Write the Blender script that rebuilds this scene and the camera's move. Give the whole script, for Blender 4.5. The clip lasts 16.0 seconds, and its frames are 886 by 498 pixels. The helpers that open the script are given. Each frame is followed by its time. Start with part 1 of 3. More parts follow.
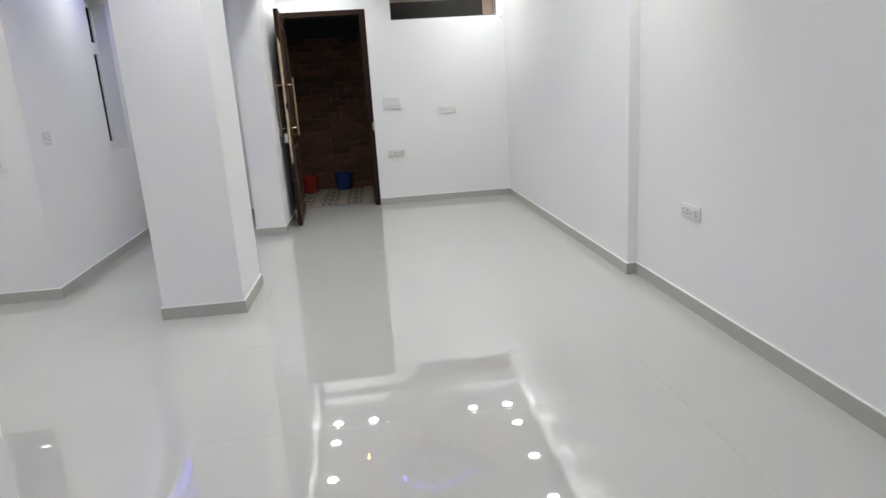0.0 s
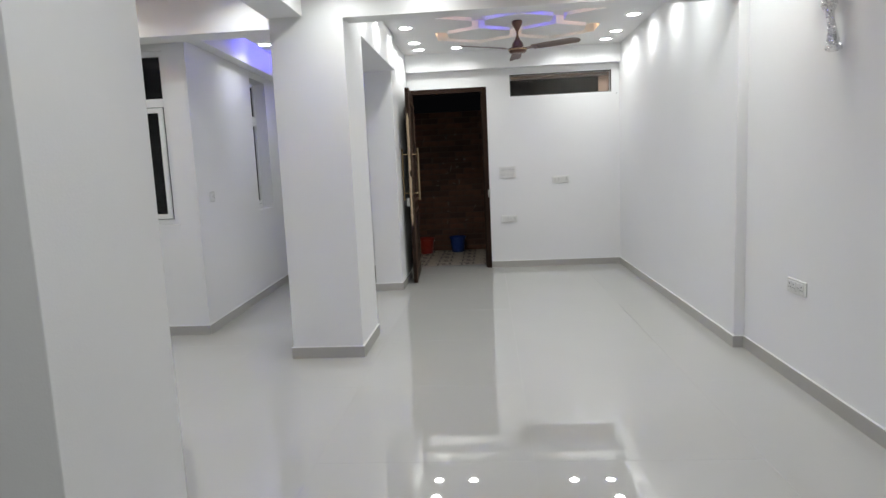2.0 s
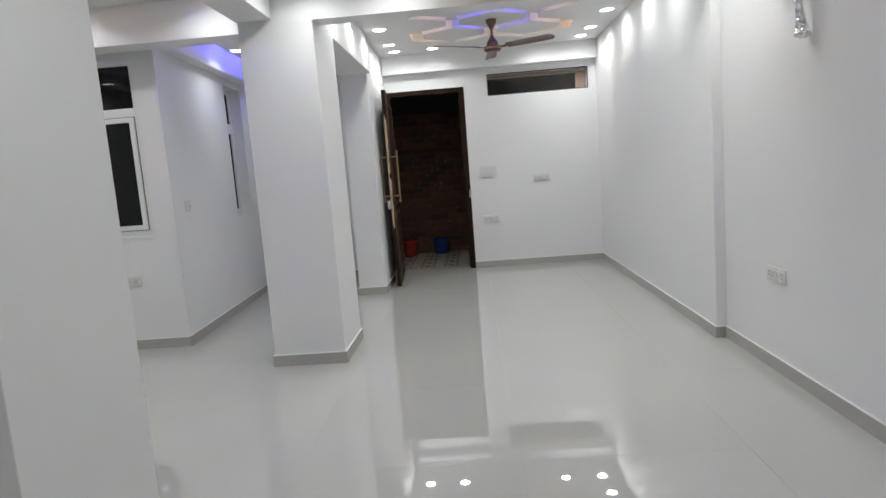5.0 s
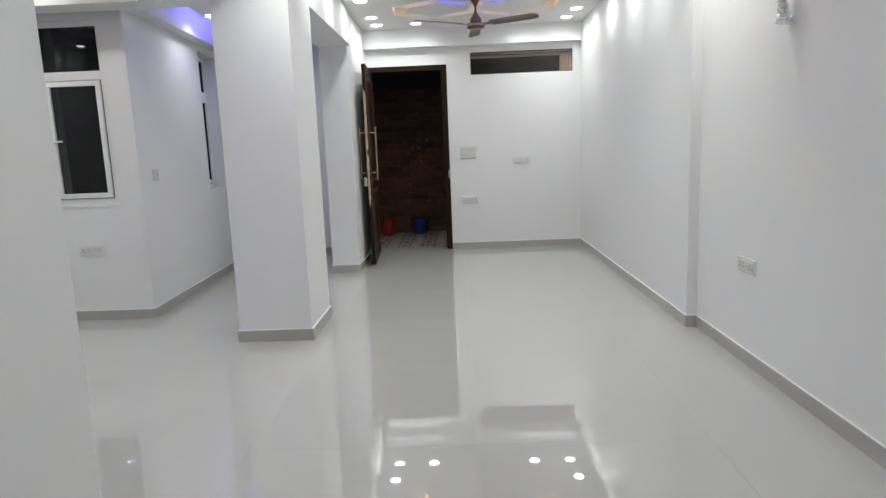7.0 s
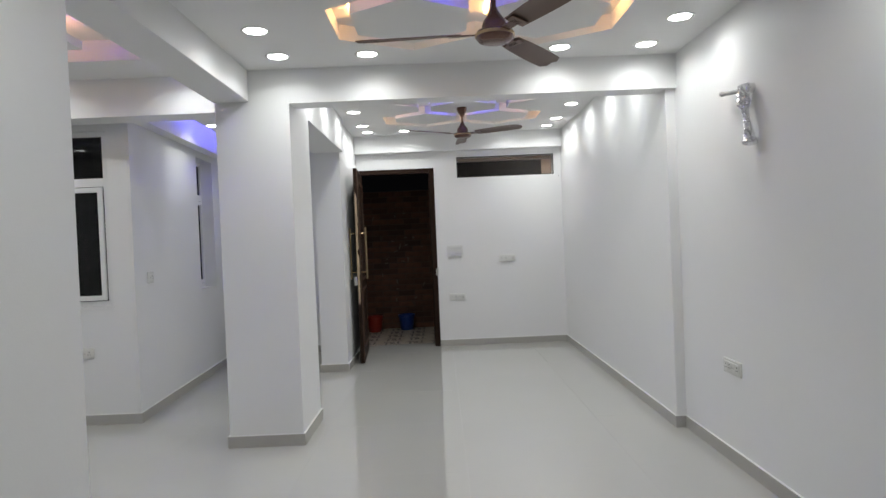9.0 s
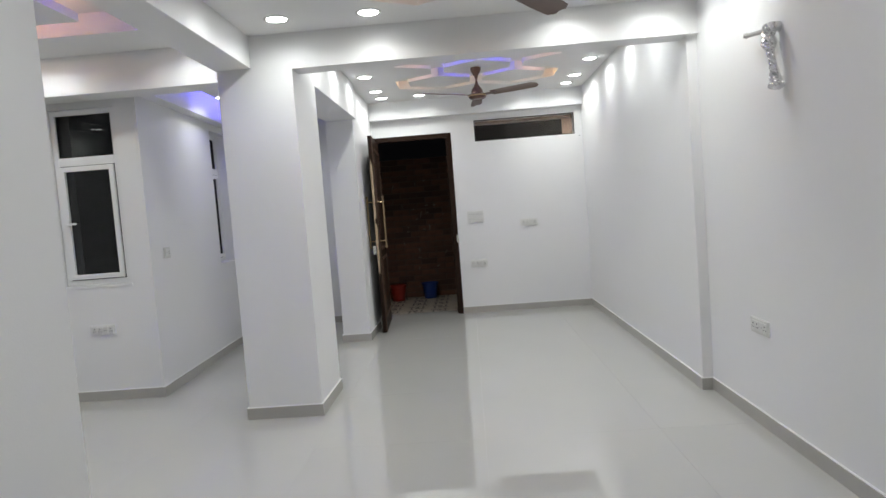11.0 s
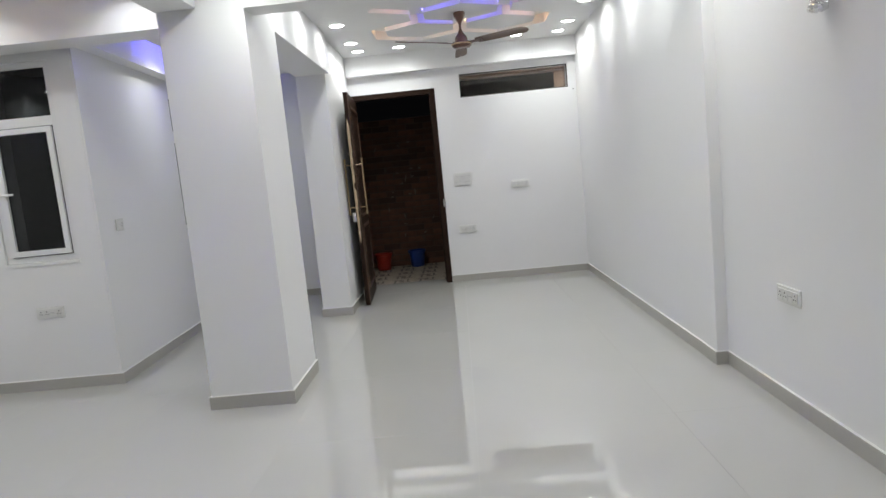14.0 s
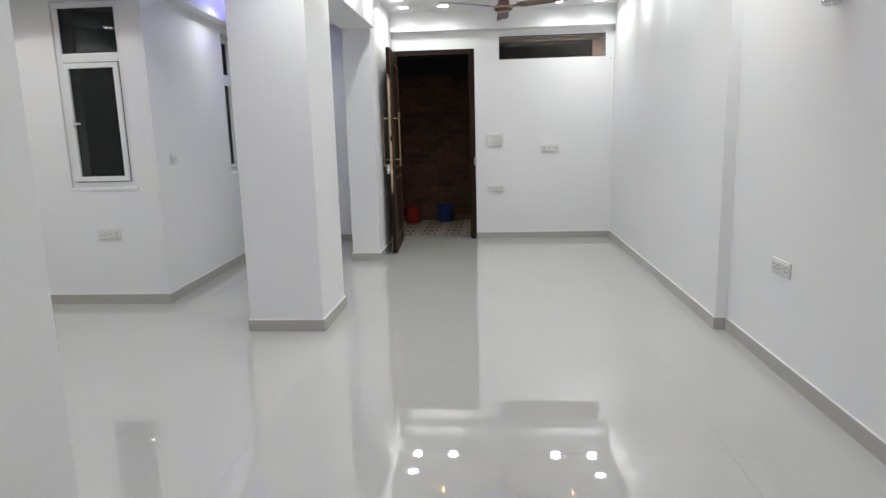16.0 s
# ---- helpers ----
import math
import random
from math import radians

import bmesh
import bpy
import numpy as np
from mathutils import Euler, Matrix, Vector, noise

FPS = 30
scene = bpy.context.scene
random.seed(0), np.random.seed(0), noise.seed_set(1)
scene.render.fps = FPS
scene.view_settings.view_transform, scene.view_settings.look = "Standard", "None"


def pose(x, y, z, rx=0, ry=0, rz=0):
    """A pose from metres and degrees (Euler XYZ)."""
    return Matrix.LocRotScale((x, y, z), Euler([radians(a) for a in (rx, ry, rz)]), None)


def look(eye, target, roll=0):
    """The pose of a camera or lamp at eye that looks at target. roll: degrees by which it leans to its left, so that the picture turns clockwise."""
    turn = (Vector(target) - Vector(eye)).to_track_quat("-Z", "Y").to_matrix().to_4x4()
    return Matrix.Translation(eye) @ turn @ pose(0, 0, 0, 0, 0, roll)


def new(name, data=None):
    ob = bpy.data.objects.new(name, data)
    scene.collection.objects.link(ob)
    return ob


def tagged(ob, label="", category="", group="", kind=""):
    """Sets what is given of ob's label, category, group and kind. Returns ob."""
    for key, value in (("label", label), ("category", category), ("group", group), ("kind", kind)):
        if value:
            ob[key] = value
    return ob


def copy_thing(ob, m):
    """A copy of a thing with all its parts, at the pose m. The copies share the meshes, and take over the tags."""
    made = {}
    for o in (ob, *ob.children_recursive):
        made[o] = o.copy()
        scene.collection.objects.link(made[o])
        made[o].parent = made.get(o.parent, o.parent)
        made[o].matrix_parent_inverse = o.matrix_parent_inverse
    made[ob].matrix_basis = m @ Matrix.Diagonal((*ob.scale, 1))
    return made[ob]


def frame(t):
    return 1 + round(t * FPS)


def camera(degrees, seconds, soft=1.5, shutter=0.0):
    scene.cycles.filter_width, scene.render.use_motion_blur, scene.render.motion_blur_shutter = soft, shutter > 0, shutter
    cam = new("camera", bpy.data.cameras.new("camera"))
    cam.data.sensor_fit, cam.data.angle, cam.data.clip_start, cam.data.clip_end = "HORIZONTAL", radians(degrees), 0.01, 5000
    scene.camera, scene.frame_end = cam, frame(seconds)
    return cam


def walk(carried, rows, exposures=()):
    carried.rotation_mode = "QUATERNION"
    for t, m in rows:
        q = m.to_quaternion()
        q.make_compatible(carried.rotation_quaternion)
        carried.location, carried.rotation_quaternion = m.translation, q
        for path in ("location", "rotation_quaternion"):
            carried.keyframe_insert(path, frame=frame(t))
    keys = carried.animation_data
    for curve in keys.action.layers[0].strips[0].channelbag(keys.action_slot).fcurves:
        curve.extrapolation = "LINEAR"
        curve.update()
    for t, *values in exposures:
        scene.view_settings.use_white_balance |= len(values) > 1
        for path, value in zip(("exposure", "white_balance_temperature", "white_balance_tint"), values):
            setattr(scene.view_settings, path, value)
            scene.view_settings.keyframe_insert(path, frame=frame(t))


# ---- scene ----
cam = camera(70.7, 16.0)
PATH = [
    (0, (-0.016, 0.328, 1.211), (0.175, 2.259, 0.728), -3.7),
    (0.5, (-0.016, 0.224, 1.203), (0.135, 2.163, 0.74), -2.0),
    (1, (0.076, 0.195, 1.18), (0.039, 2.157, 0.794), -0.6),
    (1.5, (0.057, 0.105, 1.182), (-0.063, 2.059, 0.775), -1.2),
    (2, (-0.001, 0.028, 1.236), (-0.153, 2.005, 0.976), -2.6),
    (2.5, (-0.007, 0.024, 1.222), (-0.16, 2.006, 1.003), -2.0),
    (3, (0.068, 0.052, 1.215), (0.003, 2.041, 1.014), -3.3),
    (3.5, (0.041, 0.062, 1.21), (-0.011, 2.044, 0.947), -3.7),
    (4, (0.041, 0.076, 1.209), (-0.087, 2.054, 0.945), -6.2),
    (6.5, (0.042, 0.049, 1.222), (-0.035, 2.034, 0.991), -1.4),
    (7, (0.112, 0.136, 1.19), (0.053, 2.11, 0.874), -2.3),
    (7.5, (0.049, 0.074, 1.286), (0.054, 2.073, 1.248), -2.8),
    (8, (0.048, 0.024, 1.295), (0.061, 2.024, 1.328), -2.5),
    (10.5, (0.076, 0.11, 1.245), (0.076, 2.105, 1.103), -2.2),
    (11, (0.145, 0.146, 1.247), (0.057, 2.14, 1.123), -4.4),
    (11.5, (0.131, 0.154, 1.237), (0.104, 2.143, 1.034), -2.8),
    (12, (0.098, 0.265, 1.214), (0.059, 2.247, 0.95), -1.4),
    (12.5, (-0.029, 0.364, 1.238), (0.142, 2.339, 0.977), -2.2),
    (13, (0.038, 0.521, 1.238), (0.08, 2.503, 0.973), -1.5),
    (13.5, (0.1, 0.602, 1.238), (0.067, 2.587, 0.999), -5.3),
    (14, (0.175, 0.603, 1.211), (0.107, 2.587, 0.975), -5.6),
    (14.5, (0.1, 0.463, 1.219), (0.09, 2.45, 0.99), -4.7),
    (15, (-0.029, 0.27, 1.219), (0.013, 2.224, 0.795), -2.1),
    (15.5, (0.085, 0.283, 1.198), (-0.153, 2.228, 0.799), -3.6),
    (16, (0.208, 0.294, 1.2), (0.045, 2.256, 0.843), -1.5),
]
EXPOSURE = [(0, 0.30), (0.5, 0.37), (1, 0.22), (1.5, 0.2), (2, 0.04), (3, -0.02), (4, -0.06), (6.5, -0.05), (7, 0.06), (7.5, -0.16), (8, -0.2), (10.5, -0.05),
            (12, 0.02), (13, 0.02), (14, 0.06), (14.5, 0.1), (15, 0.28), (15.5, 0.3), (16, 0.16)]
walk(cam, [(t, look(eye, target, roll)) for t, eye, target, roll in PATH], EXPOSURE)

# ---- light ----
LAMP = 2.00          # watts of a downlight
FACE = 15.0          # radiance of a downlight's diffuser
LED = 10.0           # radiance of a cove strip
w = bpy.data.worlds.new("night")
scene.world = w
w.use_nodes = True
w.node_tree.nodes["Background"].inputs[0].default_value = (0.006, 0.006, 0.007, 1)
w.node_tree.nodes["Background"].inputs[1].default_value = 0.25


# ---- materials ----
def material(name, colour, rough=0.5, metal=0.0, specular=0.5, coat=0.0, vary=0.0, vary_scale=3.0,
             grain=0.0, grain_scale=60.0, bump=0.0, bump_scale=200.0, second=None, per_object=0.0, rough_vary=0.0, stretch=None):
    m = bpy.data.materials.new(name)
    m.use_nodes = True
    nt = m.node_tree
    n, l = nt.nodes, nt.links
    b = n["Principled BSDF"]
    b.inputs["Roughness"].default_value = rough
    b.inputs["Metallic"].default_value = metal
    b.inputs["Specular IOR Level"].default_value = specular
    b.inputs["Coat Weight"].default_value = coat
    b.inputs["Coat Roughness"].default_value = 0.01
    tc = n.new("ShaderNodeTexCoord")
    mp = n.new("ShaderNodeMapping")
    l.new(tc.outputs["Object"], mp.inputs["Vector"])
    if stretch:
        mp.inputs["Scale"].default_value = stretch
    src = n.new("ShaderNodeRGB")
    src.outputs[0].default_value = (*colour, 1)
    out = src.outputs[0]

    def mixed(kind, a, fac_out, amount, other):
        mx = n.new("ShaderNodeMix")
        mx.data_type, mx.blend_type = "RGBA", kind
        mul = n.new("ShaderNodeMath")
        mul.operation = "MULTIPLY"
        mul.inputs[1].default_value = amount
        l.new(fac_out, mul.inputs[0])
        l.new(mul.outputs[0], mx.inputs[0])
        l.new(a, mx.inputs[6])
        mx.inputs[7].default_value = other
        return mx.outputs[2]

    other = (*(second or [c * 0.6 for c in colour]), 1)
    if vary:
        t = n.new("ShaderNodeTexNoise")
        t.inputs["Scale"].default_value = vary_scale
        t.inputs["Detail"].default_value = 4
        l.new(mp.outputs[0], t.inputs["Vector"])
        r = n.new("ShaderNodeMapRange")
        r.inputs[1].default_value, r.inputs[2].default_value = 0.35, 0.7
        l.new(t.outputs["Fac"], r.inputs[0])
        out = mixed("MIX", out, r.outputs[0], vary, other)
        if rough_vary:
            rr = n.new("ShaderNodeMapRange")
            rr.inputs[3].default_value, rr.inputs[4].default_value = rough, rough + rough_vary
            l.new(r.outputs[0], rr.inputs[0])
            l.new(rr.outputs[0], b.inputs["Roughness"])
    if grain:
        t = n.new("ShaderNodeTexNoise")
        t.inputs["Scale"].default_value = grain_scale
        t.inputs["Detail"].default_value = 6
        l.new(mp.outputs[0], t.inputs["Vector"])
        r = n.new("ShaderNodeMapRange")
        r.inputs[1].default_value, r.inputs[2].default_value = 0.4, 0.75
        l.new(t.outputs["Fac"], r.inputs[0])
        out = mixed("MIX", out, r.outputs[0], grain, other)
    if per_object:
        oi = n.new("ShaderNodeObjectInfo")
        out = mixed("MIX", out, oi.outputs["Random"], per_object, other)
    l.new(out, b.inputs["Base Color"])
    if bump:
        t = n.new("ShaderNodeTexNoise")
        t.inputs["Scale"].default_value = bump_scale
        t.inputs["Detail"].default_value = 3
        l.new(mp.outputs[0], t.inputs["Vector"])
        bp = n.new("ShaderNodeBump")
        bp.inputs["Strength"].default_value = bump
        bp.inputs["Distance"].default_value = 0.004
        l.new(t.outputs["Fac"], bp.inputs["Height"])
        l.new(bp.outputs[0], b.inputs["Normal"])
    return m


def glowing(name, colour, strength):
    m = bpy.data.materials.new(name)
    m.use_nodes = True
    b = m.node_tree.nodes["Principled BSDF"]
    b.inputs["Base Color"].default_value = (0.8, 0.8, 0.8, 1)
    b.inputs["Emission Color"].default_value = (*colour, 1)
    b.inputs["Emission Strength"].default_value = strength
    return m


def glass(name, ior, tint=(0.9, 0.92, 0.92)):
    m = bpy.data.materials.new(name)
    m.use_nodes = True
    b = m.node_tree.nodes["Principled BSDF"]
    b.inputs["Base Color"].default_value = (*tint, 1)
    b.inputs["Transmission Weight"].default_value = 1.0
    b.inputs["Roughness"].default_value = 0.01
    b.inputs["IOR"].default_value = ior
    return m


PAINT = material("white_wall_paint", (0.80, 0.80, 0.805), rough=0.42, vary=0.10, vary_scale=1.3, second=(0.70, 0.70, 0.71),
                 grain=0.05, grain_scale=25, bump=0.10, bump_scale=160, specular=0.35)
CEIL = material("white_ceiling_paint", (0.80, 0.80, 0.80), rough=0.7, vary=0.08, vary_scale=1.1, second=(0.7, 0.7, 0.7), bump=0.05, bump_scale=120, specular=0.2)
TILE = material("polished_vitrified_tile", (0.478, 0.472, 0.452), rough=0.008, vary=0.35, vary_scale=1.6, second=(0.445, 0.44, 0.42),
                grain=0.12, grain_scale=30, per_object=0.10, rough_vary=0.006, specular=1.0, coat=0.3)
GROUT = material("grey_tile_grout", (0.46, 0.45, 0.43), rough=0.6, vary=0.3, vary_scale=20)
SKIRT = material("greige_skirting_tile", (0.43, 0.415, 0.39), rough=0.25, vary=0.3, vary_scale=3, second=(0.37, 0.36, 0.335), grain=0.2, grain_scale=40)
BEAD = material("white_putty_bead", (0.82, 0.82, 0.81), rough=0.5, vary=0.2, vary_scale=15, second=(0.65, 0.65, 0.63))
WOOD = material("dark_brown_door_veneer", (0.022, 0.011, 0.007), rough=0.48, vary=0.6, vary_scale=3.0, second=(0.022, 0.011, 0.007),
                grain=0.5, grain_scale=10, stretch=(14, 14, 1.0), bump=0.1, bump_scale=30, specular=0.12)
WOOD_MID = material("brown_door_moulding", (0.07, 0.036, 0.02), rough=0.4, vary=0.5, vary_scale=4, second=(0.06, 0.03, 0.016), stretch=(12, 12, 1))
WOOD_RAW = material("raw_pale_wood_edge", (0.55, 0.43, 0.29), rough=0.7, vary=0.5, vary_scale=6, second=(0.32, 0.22, 0.13), stretch=(10, 10, 1), bump=0.3, bump_scale=40)
BRASS = material("dull_brass", (0.50, 0.37, 0.22), rough=0.28, metal=1.0, vary=0.3, vary_scale=30, second=(0.28, 0.2, 0.12))
CHROME = material("brushed_steel", (0.72, 0.70, 0.67), rough=0.22, metal=1.0, vary=0.2, vary_scale=30, second=(0.5, 0.48, 0.45))
FOIL = material("crumpled_aluminium_foil", (0.82, 0.82, 0.83), rough=0.16, metal=1.0, vary=0.3, vary_scale=25, second=(0.55, 0.55, 0.56), bump=0.8, bump_scale=60)
PIPE = material("grey_insulated_pipe", (0.42, 0.42, 0.42), rough=0.5, vary=0.4, vary_scale=30)
PLASTIC = material("white_switch_plastic", (0.78, 0.78, 0.76), rough=0.25, vary=0.08, vary_scale=12)
SOCKET = material("white_socket_plastic", (0.70, 0.70, 0.685), rough=0.3, vary=0.1, vary_scale=12)
SLOT = material("black_socket_slot", (0.012, 0.012, 0.012), rough=0.5)
UPVC = material("white_window_upvc", (0.78, 0.785, 0.79), rough=0.28, vary=0.08, vary_scale=5, second=(0.68, 0.68, 0.69))
GASKET = material("black_rubber_gasket", (0.012, 0.012, 0.013), rough=0.6)
DARKFRAME = material("dark_metal_frame", (0.02, 0.018, 0.016), rough=0.4, vary=0.3, vary_scale=10)
COPPER = material("brown_copper_enamel", (0.17, 0.083, 0.062), rough=0.26, metal=0.55, vary=0.35, vary_scale=9, second=(0.10, 0.05, 0.04), grain=0.2, grain_scale=50, coat=0.4)
BLADE = material("brown_fan_blade_enamel", (0.16, 0.105, 0.085), rough=0.33, metal=0.35, vary=0.3, vary_scale=7, second=(0.10, 0.065, 0.05))
BRICK = material("dark_red_brick", (0.27, 0.12, 0.072), rough=0.9, vary=0.6, vary_scale=9, second=(0.065, 0.038, 0.03), grain=0.35, grain_scale=60, per_object=0.75, bump=0.6, bump_scale=50)
MORTAR = material("old_brick_mortar", (0.16, 0.10, 0.075), rough=0.95, vary=0.6, vary_scale=8, second=(0.10, 0.075, 0.06), bump=0.8, bump_scale=40)
SPLASH = material("dried_mortar_smear", (0.27, 0.21, 0.16), rough=0.95, vary=0.4, vary_scale=40)
PORCH = material("beige_porch_tile", (0.42, 0.37, 0.30), rough=0.5, vary=0.5, vary_scale=8, second=(0.26, 0.21, 0.17), per_object=0.3)
PORCH_DARK = material("dark_porch_inlay", (0.05, 0.04, 0.035), rough=0.5, vary=0.4, vary_scale=10)
RED = material("red_bucket_plastic", (0.32, 0.025, 0.015), rough=0.35, vary=0.3, vary_scale=8)
BLUE = material("blue_bucket_plastic", (0.015, 0.05, 0.24), rough=0.35, vary=0.3, vary_scale=8)
LAMP_WHITE = glowing("downlight_diffuser", (0.97, 1.0, 0.985), FACE)
LED_BLUE = glowing("blue_led", (0.14, 0.10, 1.0), LED * 0.9)
LED_WARM = glowing("warm_led", (1.0, 0.50, 0.18), LED * 2.2)
LED_PINK = glowing("pink_led", (1.0, 0.58, 0.52), LED * 0.5)
LED_PALE = glowing("pale_led", (1.0, 0.66, 0.48), LED * 0.30)
LED_TRAY = glowing("warm_tray_led", (1.0, 0.50, 0.24), LED * 1.3)
LED_TRAY_BLUE = glowing("blue_tray_led", (0.15, 0.11, 1.0), LED * 3.2)
LED_PASSAGE = glowing("blue_passage_led", (0.16, 0.15, 1.0), LED * 2.6)
GLASS = glass("dark_tinted_glass", 1.45, (0.16, 0.165, 0.17))
LIT_REVEAL = material("greige_lit_reveal", (0.50, 0.46, 0.42), rough=0.6, vary=0.3, vary_scale=6)
GLASS_VENT = glass("dark_ventilator_glass", 1.5, (0.62, 0.50, 0.43))


# ---- mesh helpers ----
def part(name, bm, mat, parent=None, label="", smooth=False):
    me = bpy.data.meshes.new(name)
    bm.normal_update()
    bm.to_mesh(me)
    bm.free()
    me.materials.append(mat)
    if smooth:
        me.polygons.foreach_set("use_smooth", [True] * len(me.polygons))
        me.set_sharp_from_angle(angle=radians(35))
    ob = new(name, me)
    if parent is not None:
        ob.parent = parent
    if mat in (GLASS, GLASS_VENT):
        ob.visible_shadow = False
    return tagged(ob, label=label)


def thing(name, label, category, m=None, group="", kind=""):
    ob = new(name)
    if m is not None:
        ob.matrix_basis = m
    return tagged(ob, label, category, group, kind)


def box(x0, y0, z0, x1, y1, z1, bevel=0.0, bm=None):
    """A box between two corners, with rounded edges if asked."""
    own = bmesh.new()
    vs = bmesh.ops.create_cube(own, size=1)["verts"]
    for v in vs:
        v.co = ((x0 + x1) / 2 + v.co.x * (x1 - x0), (y0 + y1) / 2 + v.co.y * (y1 - y0), (z0 + z1) / 2 + v.co.z * (z1 - z0))
    if bevel:
        bmesh.ops.bevel(own, geom=own.edges[:], offset=bevel, segments=2, affect="EDGES", profile=0.6)
    if bm is None:
        return own
    merge(bm, own)
    return bm


def merge(bm, other, m=None):
    """Adds another bmesh, which is used up."""
    if m is not None:
        other.transform(m)
    me = bpy.data.meshes.new("scratch")
    other.to_mesh(me)
    other.free()
    bm.from_mesh(me)
    bpy.data.meshes.remove(me)
    return bm


def lathe(profile, segments=32, bm=None):
    """A turned solid from (radius, height) pairs, bottom to top."""
    bm = bm or bmesh.new()
    rings = []
    for r, z in profile:
        if r < 1e-5:
            rings.append([bm.verts.new((0, 0, z))])
        else:
            rings.append([bm.verts.new((r * math.cos(2 * math.pi * k / segments), r * math.sin(2 * math.pi * k / segments), z)) for k in range(segments)])
    for a, b in zip(rings, rings[1:]):
        for k in range(segments):
            j = (k + 1) % segments
            if len(a) == 1 and len(b) == 1:
                continue
            if len(a) == 1:
                bm.faces.new((a[0], b[j], b[k]))
            elif len(b) == 1:
                bm.faces.new((a[k], a[j], b[0]))
            else:
                bm.faces.new((a[k], a[j], b[j], b[k]))
    bmesh.ops.recalc_face_normals(bm, faces=bm.faces[:])
    return bm


def rod(a, b, r, segments=14):
    a, b = Vector(a), Vector(b)
    bm = bmesh.new()
    bmesh.ops.create_cone(bm, cap_ends=True, segments=segments, radius1=r, radius2=r, depth=(b - a).length)
    bm.transform(Matrix.Translation((a + b) / 2) @ (b - a).to_track_quat("Z", "Y").to_matrix().to_4x4())
    return bm


def wall(name, axis, u0, u1, v0, v1, z0, z1, openings=(), mat=None, label="plain white painted plaster wall"):
    """A wall whose length runs along axis from u0 to u1, whose thickness is v0 to v1, with openings (u0, u1, z0, z1) through it."""
    us = sorted({u0, u1, *[o[0] for o in openings], *[o[1] for o in openings]})
    zs = sorted({z0, z1, *[o[2] for o in openings], *[o[3] for o in openings]})
    us = [u for u in us if u0 <= u <= u1]
    zs = [z for z in zs if z0 <= z <= z1]

    def solid(i, j):
        if not (0 <= i < len(us) - 1 and 0 <= j < len(zs) - 1):
            return False
        u, z = (us[i] + us[i + 1]) / 2, (zs[j] + zs[j + 1]) / 2
        return not any(o[0] < u < o[1] and o[2] < z < o[3] for o in openings)

    bm = bmesh.new()

    def quad(*pts):
        bm.faces.new([bm.verts.new((u, v, z) if axis == "x" else (v, u, z)) for u, v, z in pts])

    for i in range(len(us) - 1):
        for j in range(len(zs) - 1):
            if not solid(i, j):
                continue
            a, b, c, d = us[i], us[i + 1], zs[j], zs[j + 1]
            quad((a, v0, c), (b, v0, c), (b, v0, d), (a, v0, d))
            quad((a, v1, c), (b, v1, c), (b, v1, d), (a, v1, d))
            if not solid(i - 1, j):
                quad((a, v0, c), (a, v1, c), (a, v1, d), (a, v0, d))
            if not solid(i + 1, j):
                quad((b, v0, c), (b, v1, c), (b, v1, d), (b, v0, d))
            if not solid(i, j - 1):
                quad((a, v0, c), (a, v1, c), (b, v1, c), (b, v0, c))
            if not solid(i, j + 1):
                quad((a, v0, d), (a, v1, d), (b, v1, d), (b, v0, d))
    bmesh.ops.remove_doubles(bm, verts=bm.verts[:], dist=1e-5)
    bmesh.ops.recalc_face_normals(bm, faces=bm.faces[:])
    return tagged(part(name, bm, mat or PAINT), label, "wall", kind="structure")


def block(name, x0, y0, z0, x1, y1, z1, label, category, mat=None, bevel=0.004):
    return tagged(part(name, box(x0, y0, z0, x1, y1, z1, bevel), mat or PAINT), label, category, kind="structure")


# ---- plan ----
TOP = 2.75
X_R, X_RF = 1.595, 1.534         # right-hand wall before and after its step
Y_STEP = 4.19
X_A = -0.867                     # hall side of the column and of the pier by the door
Y_B = 7.5                        # wall with the entrance door
COL = (-1.338, 4.008, X_A, 4.580)
PIER = (-1.180, 6.264, -0.912, Y_B)
PIL = (-1.420, 1.345, -1.022, 1.890)
X_L, Y_L = -2.230, 4.690         # side passage wall, and the wall with the casement window
X_FAR, Y_BACK = -4.3, -2.2
Z_NEAR, Z_FAR, Z_LEFT = 2.40, 2.53, 2.49
Z_BEAM = 2.183

# ---- structure ----
wall("wall_right_near", "y", Y_BACK, Y_STEP, X_R, X_R + 0.25, 0, TOP)
wall("wall_right_far", "y", Y_STEP, Y_B, X_RF, X_R + 0.25, 0, TOP)
VENT = (0.287, 1.447, 2.012, 2.258)
wall("wall_entrance", "x", X_L - 0.55, X_R + 0.25, Y_B, Y_B + 0.27, 0, TOP, [(-0.936, 0.012, 0, 2.142), VENT])
WIN2 = (6.20, 6.70, 0.890, 2.195)
SKEW = Matrix.Translation((X_L, Y_L, 0)) @ Matrix.Rotation(radians(3.2), 4, "Z") @ Matrix.Translation((-X_L, -Y_L, 0))
wall("wall_passage", "y", Y_L + 0.6, Y_B + 0.02, X_L - 0.25, X_L, 0, TOP, [WIN2]).matrix_basis = SKEW
wall("wall_passage_corner", "y", Y_L + 0.0035, Y_L + 0.6, X_L - 0.06, X_L, 0, TOP).matrix_basis = SKEW
WIN1 = (-2.897, -2.397, 0.888, 2.193)
wall("wall_window", "x", X_FAR, X_L - 0.014, Y_L, Y_L + 0.25, 0, TOP, [WIN1])
wall("wall_left", "y", Y_BACK, Y_L + 0.25, X_FAR - 0.25, X_FAR, 0, TOP)
